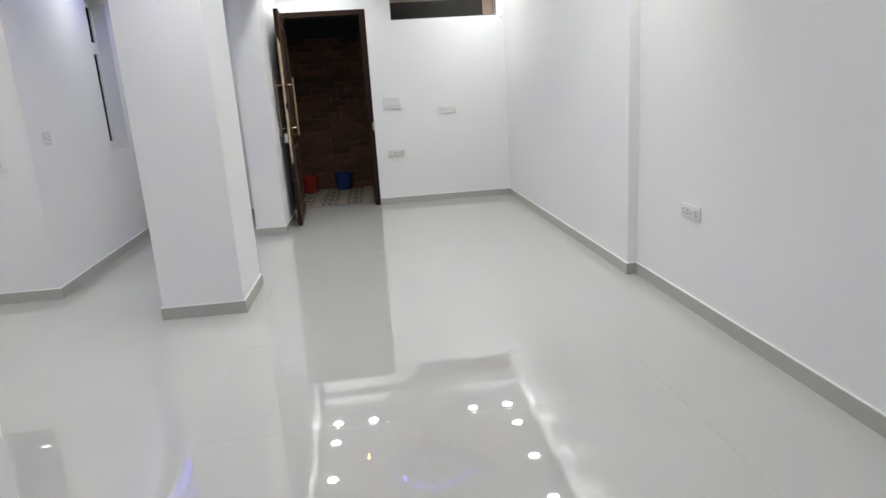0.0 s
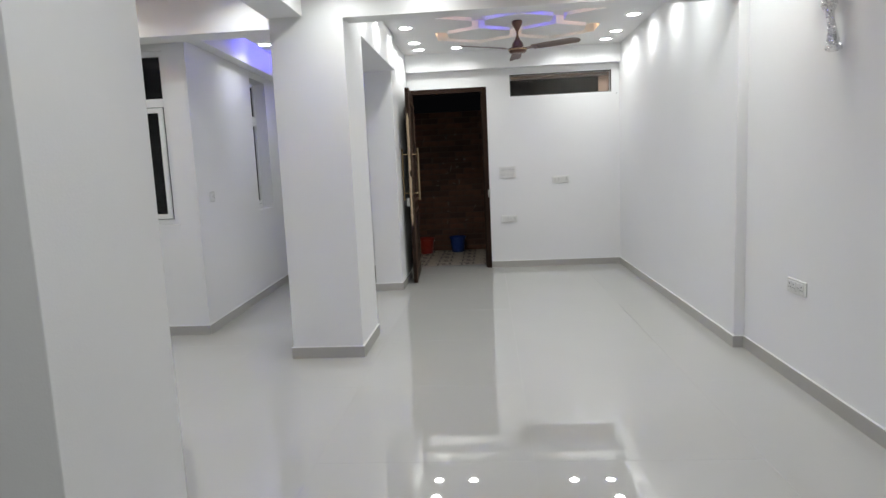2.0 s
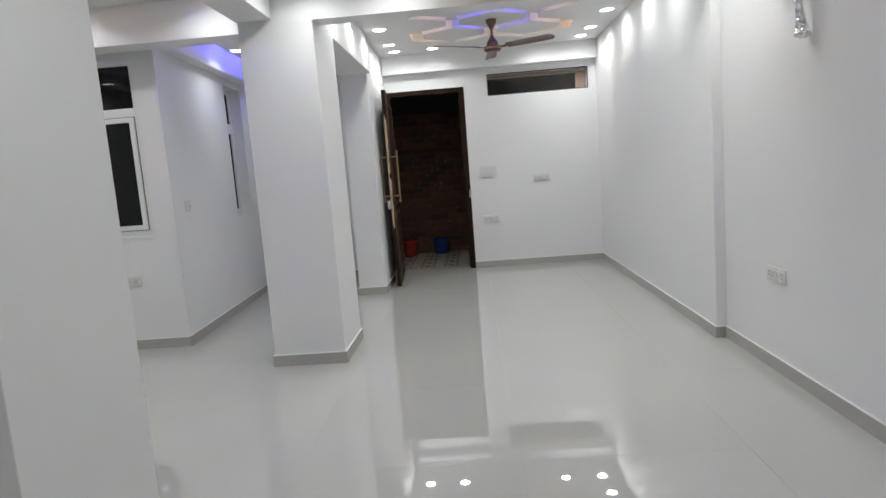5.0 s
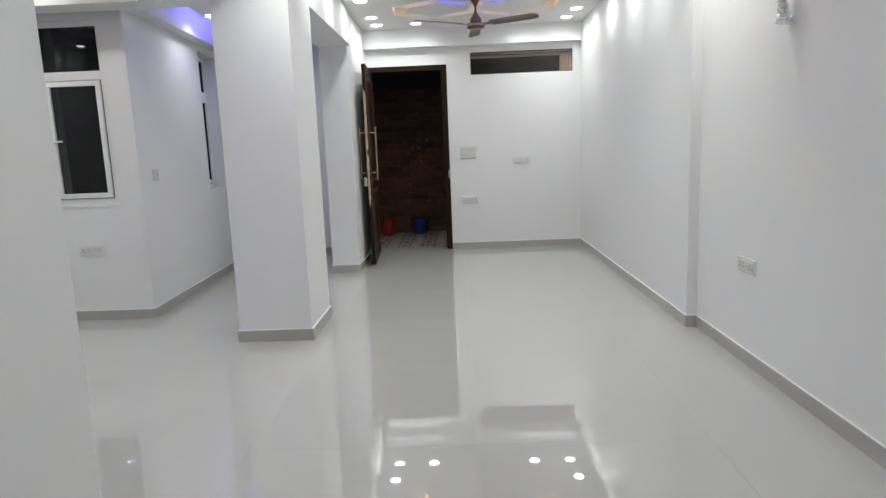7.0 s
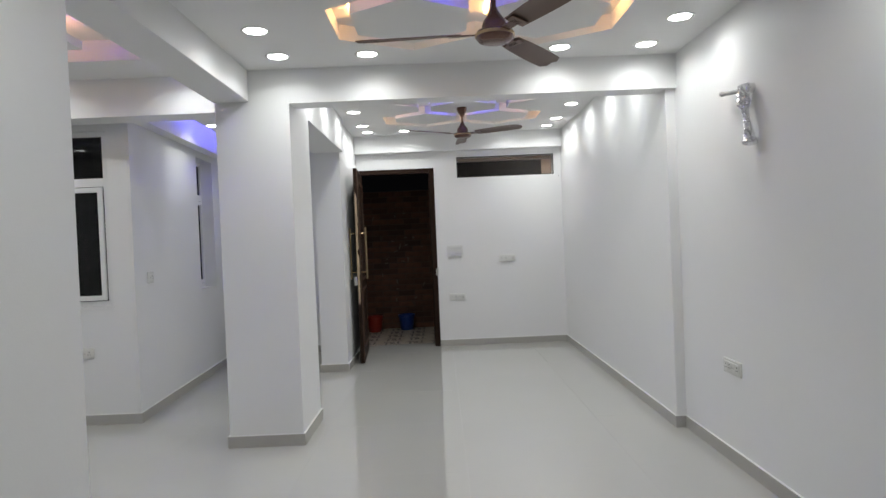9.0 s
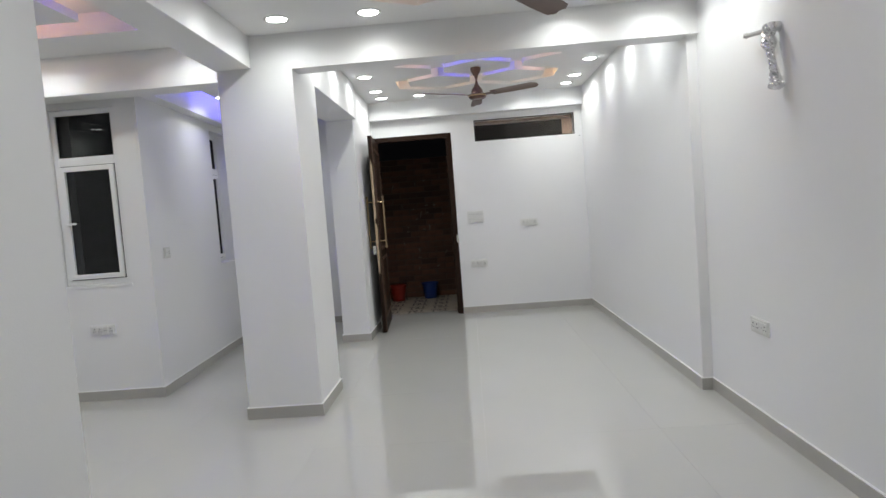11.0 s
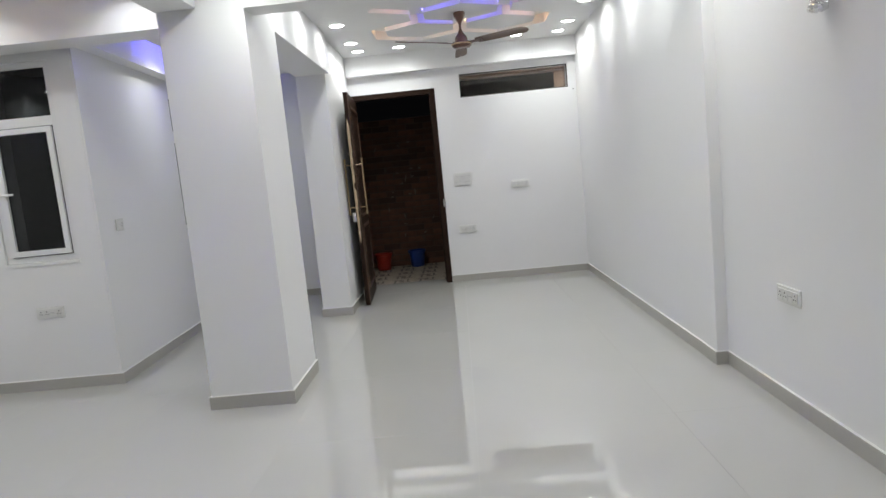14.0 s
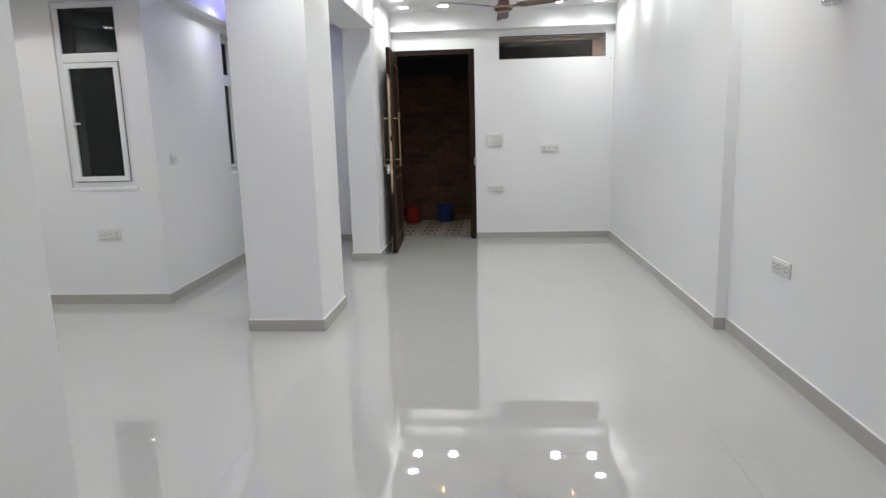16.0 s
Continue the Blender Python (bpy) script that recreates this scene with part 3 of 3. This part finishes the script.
first = downlight()
used = False
for group, (z, places) in spots.items():
    for x, y in places:
        if not used:
            first.matrix_basis = pose(x, y, z)
            first["group"] = group
            used = True
        else:
            tagged(copy_thing(first, pose(x, y, z)), group=group)


# ---- ceiling fans ----
def ceiling_fan():
    root = thing("ceiling_fan", "brown copper three-bladed ceiling fan at rest", "ceiling fan", group="hall fans")
    part("canopy", lathe([(0.0, -0.092), (0.014, -0.092), (0.016, -0.084), (0.029, -0.062), (0.045, -0.036), (0.050, -0.011), (0.048, -0.001), (0.0, 0.0)], 28), COPPER, root, "", True)
    part("downrod", lathe([(0.0, -0.20), (0.0105, -0.20), (0.0105, -0.09), (0.0, -0.09)], 16), COPPER, root, "", True)
    part("rod_cover", lathe([(0.0, -0.235), (0.052, -0.235), (0.054, -0.217), (0.048, -0.198), (0.028, -0.171), (0.016, -0.148), (0.013, -0.138), (0.0, -0.138)], 28), COPPER, root, "", True)
    motor = part("motor_housing", lathe([(0.0, -0.292), (0.042, -0.291), (0.068, -0.284), (0.080, -0.271), (0.083, -0.257), (0.078, -0.243), (0.055, -0.236), (0.0, -0.234)], 40), COPPER, root, "", True)
    part("trim_ring", lathe([(0.081, -0.265), (0.0855, -0.263), (0.0855, -0.253), (0.081, -0.251)], 40), BRASS, motor, "thin brass ring", True)
    for k in range(3):
        turn = Matrix.Rotation(radians(120 * k), 4, "Z")
        bm = bmesh.new()
        n = 14
        rows = []
        for i in range(n + 1):
            u = i / n
            x = 0.145 + 0.455 * u
            half = 0.044 + 0.013 * math.sin(min(1, u * 1.3) * math.pi * 0.55)
            if u > 0.9:
                half *= math.sqrt(max(0.12, 1 - ((u - 0.9) / 0.1) ** 2 * 0.8))
            pitch = -radians(15 - 3 * u)
            row = []
            for t in (-1, -0.5, 0, 0.5, 1):
                camber = 0.006 * (1 - t * t)
                row.append((x, t * half * math.cos(pitch), t * half * math.sin(pitch) + camber))
            rows.append(row)
        for dz in (0.0, 0.003):
            vs = [[bm.verts.new((p[0], p[1], p[2] + dz)) for p in row] for row in rows]
            for i in range(n):
                for j in range(4):
                    bm.faces.new((vs[i][j], vs[i + 1][j], vs[i + 1][j + 1], vs[i][j + 1]))
            if dz == 0.0:
                keep = vs
        rim_a = [r[0] for r in keep] + [v for v in keep[-1][1:]] + [r[-1] for r in keep[-2::-1]]
        rim_b = [r[0] for r in vs] + [v for v in vs[-1][1:]] + [r[-1] for r in vs[-2::-1]]
        for i in range(len(rim_a) - 1):
            bm.faces.new((rim_a[i], rim_a[i + 1], rim_b[i + 1], rim_b[i]))
        bmesh.ops.recalc_face_normals(bm, faces=bm.faces[:])
        blade = part("blade", bm, BLADE, root, "", True)
        blade.matrix_basis = Matrix.Translation((0, 0, -0.252)) @ turn
        bracket = box(0.072, -0.020, -0.004, 0.185, 0.020, 0.0015, 0.002)
        box(0.150, -0.038, -0.004, 0.200, 0.038, 0.0012, 0.002, bracket)
        bracket.transform(Matrix.Rotation(radians(-13), 4, "X"))
        part("bracket", bracket, COPPER, blade)
    return root


fan = ceiling_fan()
fan.matrix_basis = pose(0.322, 2.715, Z_NEAR, 0, 0, 56)
copy_thing(fan, pose(0.312, 6.00, Z_FAR, 0, 0, -30))


# ---- switch and socket plates ----
def plate(name, wide, high, modules, m, label, rows=1):
    """A wall plate: x along the wall, y out of it towards the room (negative), z up. modules: s for a socket, k for a switch."""
    root = thing(name, label, "socket" if "s" in modules else "switch", m)
    body = part("plate", box(-wide / 2, -0.010, -high / 2, wide / 2, -0.0005, high / 2, 0.003), PLASTIC, root)
    each = (wide - 0.024) / len(modules)
    tall = (high - 0.022) / rows
    for r in range(rows):
        for k, kind in enumerate(modules):
            x = -wide / 2 + 0.012 + each * (k + 0.5)
            z = -high / 2 + 0.011 + tall * (r + 0.5)
            piece = part("socket" if kind == "s" else "switch", box(x - each / 2 + 0.001, -0.0135, z - tall / 2 + 0.002, x + each / 2 - 0.001, -0.009, z + tall / 2 - 0.002, 0.0015), SOCKET, root)
            if kind == "s":
                for dx, dz, r2 in ((0, 0.010, 0.0042), (-0.0085, -0.008, 0.0033), (0.0085, -0.008, 0.0033)):
                    part("pin_hole", rod((x + dx, -0.0142, z + dz), (x + dx, -0.012, z + dz), r2, 10), SLOT, piece)
            else:
                part("rocker_line", box(x - each / 2 + 0.004, -0.0142, z - 0.0006, x + each / 2 - 0.004, -0.013, z + 0.0006), SLOT, piece)
    return root


plate("switch_board", 0.192, 0.142, "kkkkk", pose(0.231, Y_B, 1.140), "white two-row switch board on the entrance wall", 2)
plate("socket_board", 0.200, 0.082, "ssks", pose(0.850, Y_B, 1.032), "white three-socket board on the entrance wall")
plate("socket_board", 0.192, 0.082, "ksks", pose(0.237, Y_B, 0.590), "white two-socket board low on the entrance wall")
plate("socket_board", 0.192, 0.078, "ssks", pose(X_R, 3.364, 0.530, 0, 0, -90), "white three-socket board on the long wall")
plate("socket_board", 0.190, 0.078, "ssks", pose(-2.650, Y_L, 0.543), "white three-socket board below the casement window")
plate("switch_plate", 0.100, 0.085, "ks", SKEW @ pose(X_L, 4.965, 1.080, 0, 0, 90), "small white switch plate on the passage wall")


nail = thing("nail", "small dark nail in the entrance wall", "nail", pose(1.497, Y_B, 1.985))
part("shank", rod((0, 0.01, 0), (0, -0.016, 0.002), 0.002, 8), SLOT, nail)
part("head", rod((0, -0.016, 0.002), (0, -0.0185, 0.0022), 0.005, 10), SLOT, nail)


# ---- foil wrapped pipe stub for an air conditioner ----
def foil_pipe():
    root = thing("pipe_stub", "foil-wrapped air conditioning pipe stub hanging on the long wall", "pipe", pose(X_R, 3.055, 1.950))
    rng = random.Random(11)
    bm = bmesh.new()
    rings = []
    seg, n = 22, 40
    for i in range(n + 1):
        u = i / n
        z = 0.02 - 0.298 * u
        r = 0.019 + 0.004 * math.sin(u * 9.0) + 0.009 * math.exp(-((u - 0.30) / 0.08) ** 2) + 0.010 * math.exp(-((u - 0.95) / 0.06) ** 2) + 0.009 * math.exp(-((u - 0.08) / 0.06) ** 2)
        if i in (0, n):
            r *= 0.6
        cx, cy = -0.040 - 0.010 * math.sin(u * 4), -0.02 * u + 0.008 * math.sin(u * 7)
        ring = []
        for k in range(seg):
            a = 2 * math.pi * k / seg
            rr = r * (1 + rng.uniform(-0.22, 0.22))
            ring.append(bm.verts.new((cx + rr * math.cos(a), cy + rr * math.sin(a), z + rng.uniform(-0.003, 0.003))))
        rings.append(ring)
    for a, b in zip(rings, rings[1:]):
        for k in range(seg):
            j = (k + 1) % seg
            bm.faces.new((a[k], a[j], b[j]))
            bm.faces.new((a[k], b[j], b[k]))
    bm.faces.new(rings[0])
    bm.faces.new(rings[-1][::-1])
    bmesh.ops.recalc_face_normals(bm, faces=bm.faces[:])
    part("foil_wrap", bm, FOIL, root, "crumpled silver foil")
    arm = part("drain_pipe", rod((-0.035, 0.0, -0.010), (-0.045, 0.225, 0.022), 0.011), PIPE, root, "short grey pipe end", True)
    part("pipe_end", rod((-0.045, 0.222, 0.0217), (-0.0455, 0.234, 0.0232), 0.014), FOIL, arm, "", True)
    part("wall_sleeve", rod((-0.035, 0.0, 0.0), (0.0, 0.0, 0.0), 0.024), FOIL, root, "foil-covered sleeve into the wall", True)


foil_pipe()


# ---- porch outside the door ----
block("ground", -8, Y_B + 0.27, -0.16, 8, 16, -0.012, "dark bare ground outside at night", "ground", MORTAR, 0)


def bucket(mat, m, label):
    root = thing("bucket", label, "bucket", m, group="porch buckets")
    body = part("body", lathe([(0.0, 0.0), (0.085, 0.0), (0.088, 0.004), (0.112, 0.205), (0.118, 0.207), (0.119, 0.222), (0.110, 0.222), (0.084, 0.008), (0.0, 0.008)], 32), mat, root, "", True)
    part("rim", lathe([(0.1145, 0.196), (0.122, 0.198), (0.123, 0.224), (0.1145, 0.226)], 32), mat, body, "", True)
    bm = bmesh.new()
    pts = [Vector((0.120 * math.cos(a), -0.02 - 0.05 * math.sin(a), 0.205 - 0.085 * math.sin(a))) for a in [math.pi * k / 14 for k in range(15)]]
    for a, b in zip(pts, pts[1:]):
        merge(bm, rod(a, b, 0.0025, 6))
    part("bail", bm, CHROME, root, "thin wire handle")


bucket(RED, pose(-0.93, 9.02, 0, 0, 0, 15), "red plastic bucket on the porch tiles")
bucket(BLUE, pose(-0.475, 9.10, 0, 0, 0, -10), "blue plastic bucket on the porch tiles")

# ---- pieces: brick wall, porch tiles, floor tiles ----
Y_W = 9.30
brick_wall = tagged(part("wall_porch", box(-3.6, Y_W + 0.003, -0.012, 2.6, Y_W + 0.22, 2.03), MORTAR), "unplastered dark red brick boundary wall", "wall", kind="structure")
kinds = []
rng = random.Random(3)
for k in range(4):
    bm = box(-0.114, -0.003, -0.036, 0.114, 0.030, 0.034, 0.004)
    for v in bm.verts:
        v.co += Vector((rng.uniform(-0.003, 0.003), rng.uniform(-0.003, 0.003), rng.uniform(-0.003, 0.003)))
    me = bpy.data.meshes.new("brick")
    bm.to_mesh(me)
    bm.free()
    me.materials.append(BRICK)
    kinds.append(me)
for row in range(25):
    for col in range(-8, 3):
        x = (col + 0.5 * (row % 2)) * 0.236 + rng.uniform(-0.004, 0.004)
        if -1.75 < x < 0.55:
            b = new("brick", kinds[rng.randrange(4)])
            b.parent = brick_wall
            b.matrix_basis = pose(x, Y_W + rng.uniform(-0.003, 0.004), 0.030 + row * 0.0815, rng.uniform(-0.6, 0.6), rng.uniform(-0.5, 0.5), rng.uniform(-0.8, 0.8))
for k in range(26):
    x, z = rng.uniform(-1.0, 0.1), rng.uniform(0.25, 1.85)
    bm = bmesh.new()
    bmesh.ops.create_icosphere(bm, subdivisions=1, radius=1.0)
    tall = rng.random() < 0.55
    bm.transform(Matrix.Diagonal((rng.uniform(0.006, 0.010), 0.006, rng.uniform(0.025, 0.05), 1)) if tall else Matrix.Diagonal((rng.uniform(0.015, 0.035), 0.006, rng.uniform(0.008, 0.015), 1)))
    for v in bm.verts:
        v.co *= rng.uniform(0.75, 1.2)
    s = part("mortar_smear", bm, SPLASH, brick_wall, "pale dried mortar smear")
    s.matrix_basis = pose(x, Y_W - 0.003, z, 0, rng.uniform(-25, 25), 0)

porch = tagged(part("floor_porch", box(-3.6, Y_B + 0.268, -0.012, 2.6, Y_W + 0.012, -0.0085), GROUT), "patterned beige and dark porch tiles", "floor", kind="structure")
bm = box(-0.149, -0.149, -0.009, 0.149, 0.149, 0.0, 0.0015)
tile_me = bpy.data.meshes.new("porch_tile")
bm.to_mesh(tile_me)
bm.free()
tile_me.materials.append(PORCH)
bm = bmesh.new()
for b in ((-0.11, 0.06, 0.03, 0.085), (0.06, -0.02, 0.085, 0.11), (-0.085, -0.11, -0.06, 0.02), (-0.03, -0.085, 0.11, -0.06), (-0.028, -0.028, 0.028, 0.028)):
    box(b[0], b[1], -0.002, b[2], b[3], 0.0012, 0, bm)
inlay_me = bpy.data.meshes.new("inlay")
bm.to_mesh(inlay_me)
bm.free()
inlay_me.materials.append(PORCH_DARK)
for i in range(-6, 4):
    for j in range(5):
        t = new("porch_tile", tile_me)
        t.parent = porch
        t.matrix_basis = pose(i * 0.302, Y_B + 0.425 + j * 0.302, 0.0, 0, 0, 90 * rng.randrange(4))
        d = new("inlay", inlay_me)
        d.parent = t

floor = tagged(part("floor", box(X_FAR - 0.2, Y_BACK - 0.2, -0.10, X_R + 0.2, Y_B + 0.268, 0.0062), GROUT), "pale grey polished vitrified floor tiles with fine joints", "floor", kind="structure")
S = 0.927


def cambered(wide, deep, n=6, rise=0.0016):
    """A tile with a slightly domed face, as fired tiles have."""
    bm = bmesh.new()
    a, b = wide / 2 - 0.0003, deep / 2 - 0.0003
    rows = [[bm.verts.new((u * a, v * b, -rise * ((u * a) ** 2 + (v * b) ** 2))) for u in [-1 + 2 * i / n for i in range(n + 1)]] for v in [-1 + 2 * j / n for j in range(n + 1)]]
    for r, q in zip(rows, rows[1:]):
        for i in range(n):
            bm.faces.new((r[i], r[i + 1], q[i + 1], q[i])).smooth = True
    rim = rows[0][:-1] + [r[-1] for r in rows[:-1]] + rows[-1][:0:-1] + [r[0] for r in rows[:0:-1]]
    foot = [bm.verts.new((v.co.x, v.co.y, -0.009)) for v in rim]
    for i in range(len(rim)):
        k = (i + 1) % len(rim)
        bm.faces.new((rim[k], rim[i], foot[i], foot[k]))
    for e in bm.edges:
        e.smooth = not (len(e.link_faces) == 2 and e.link_faces[0].smooth != e.link_faces[1].smooth)
    return bm


me = {}
for i in range(-6, 2):
    for j in range(-6, 6):
        x0, x1 = max(0.150 + i * S, X_FAR - 0.2), min(0.150 + (i + 1) * S, X_R + 0.2)
        y0, y1 = max(2.502 + j * S, Y_BACK - 0.2), min(2.502 + (j + 1) * S, Y_B + 0.266)
        if x1 - x0 < 0.05 or y1 - y0 < 0.03:
            continue
        key = (round(x1 - x0, 3), round(y1 - y0, 3))
        if key not in me:
            bm = cambered(key[0], key[1])
            me[key] = bpy.data.meshes.new("floor_tile")
            bm.to_mesh(me[key])
            bm.free()
            me[key].materials.append(TILE)
        t = new("floor_tile", me[key])
        t.parent = floor
        t.matrix_basis = pose((x0 + x1) / 2, (y0 + y1) / 2, 0.008, rng.uniform(-0.025, 0.025), rng.uniform(-0.025, 0.025), 0)
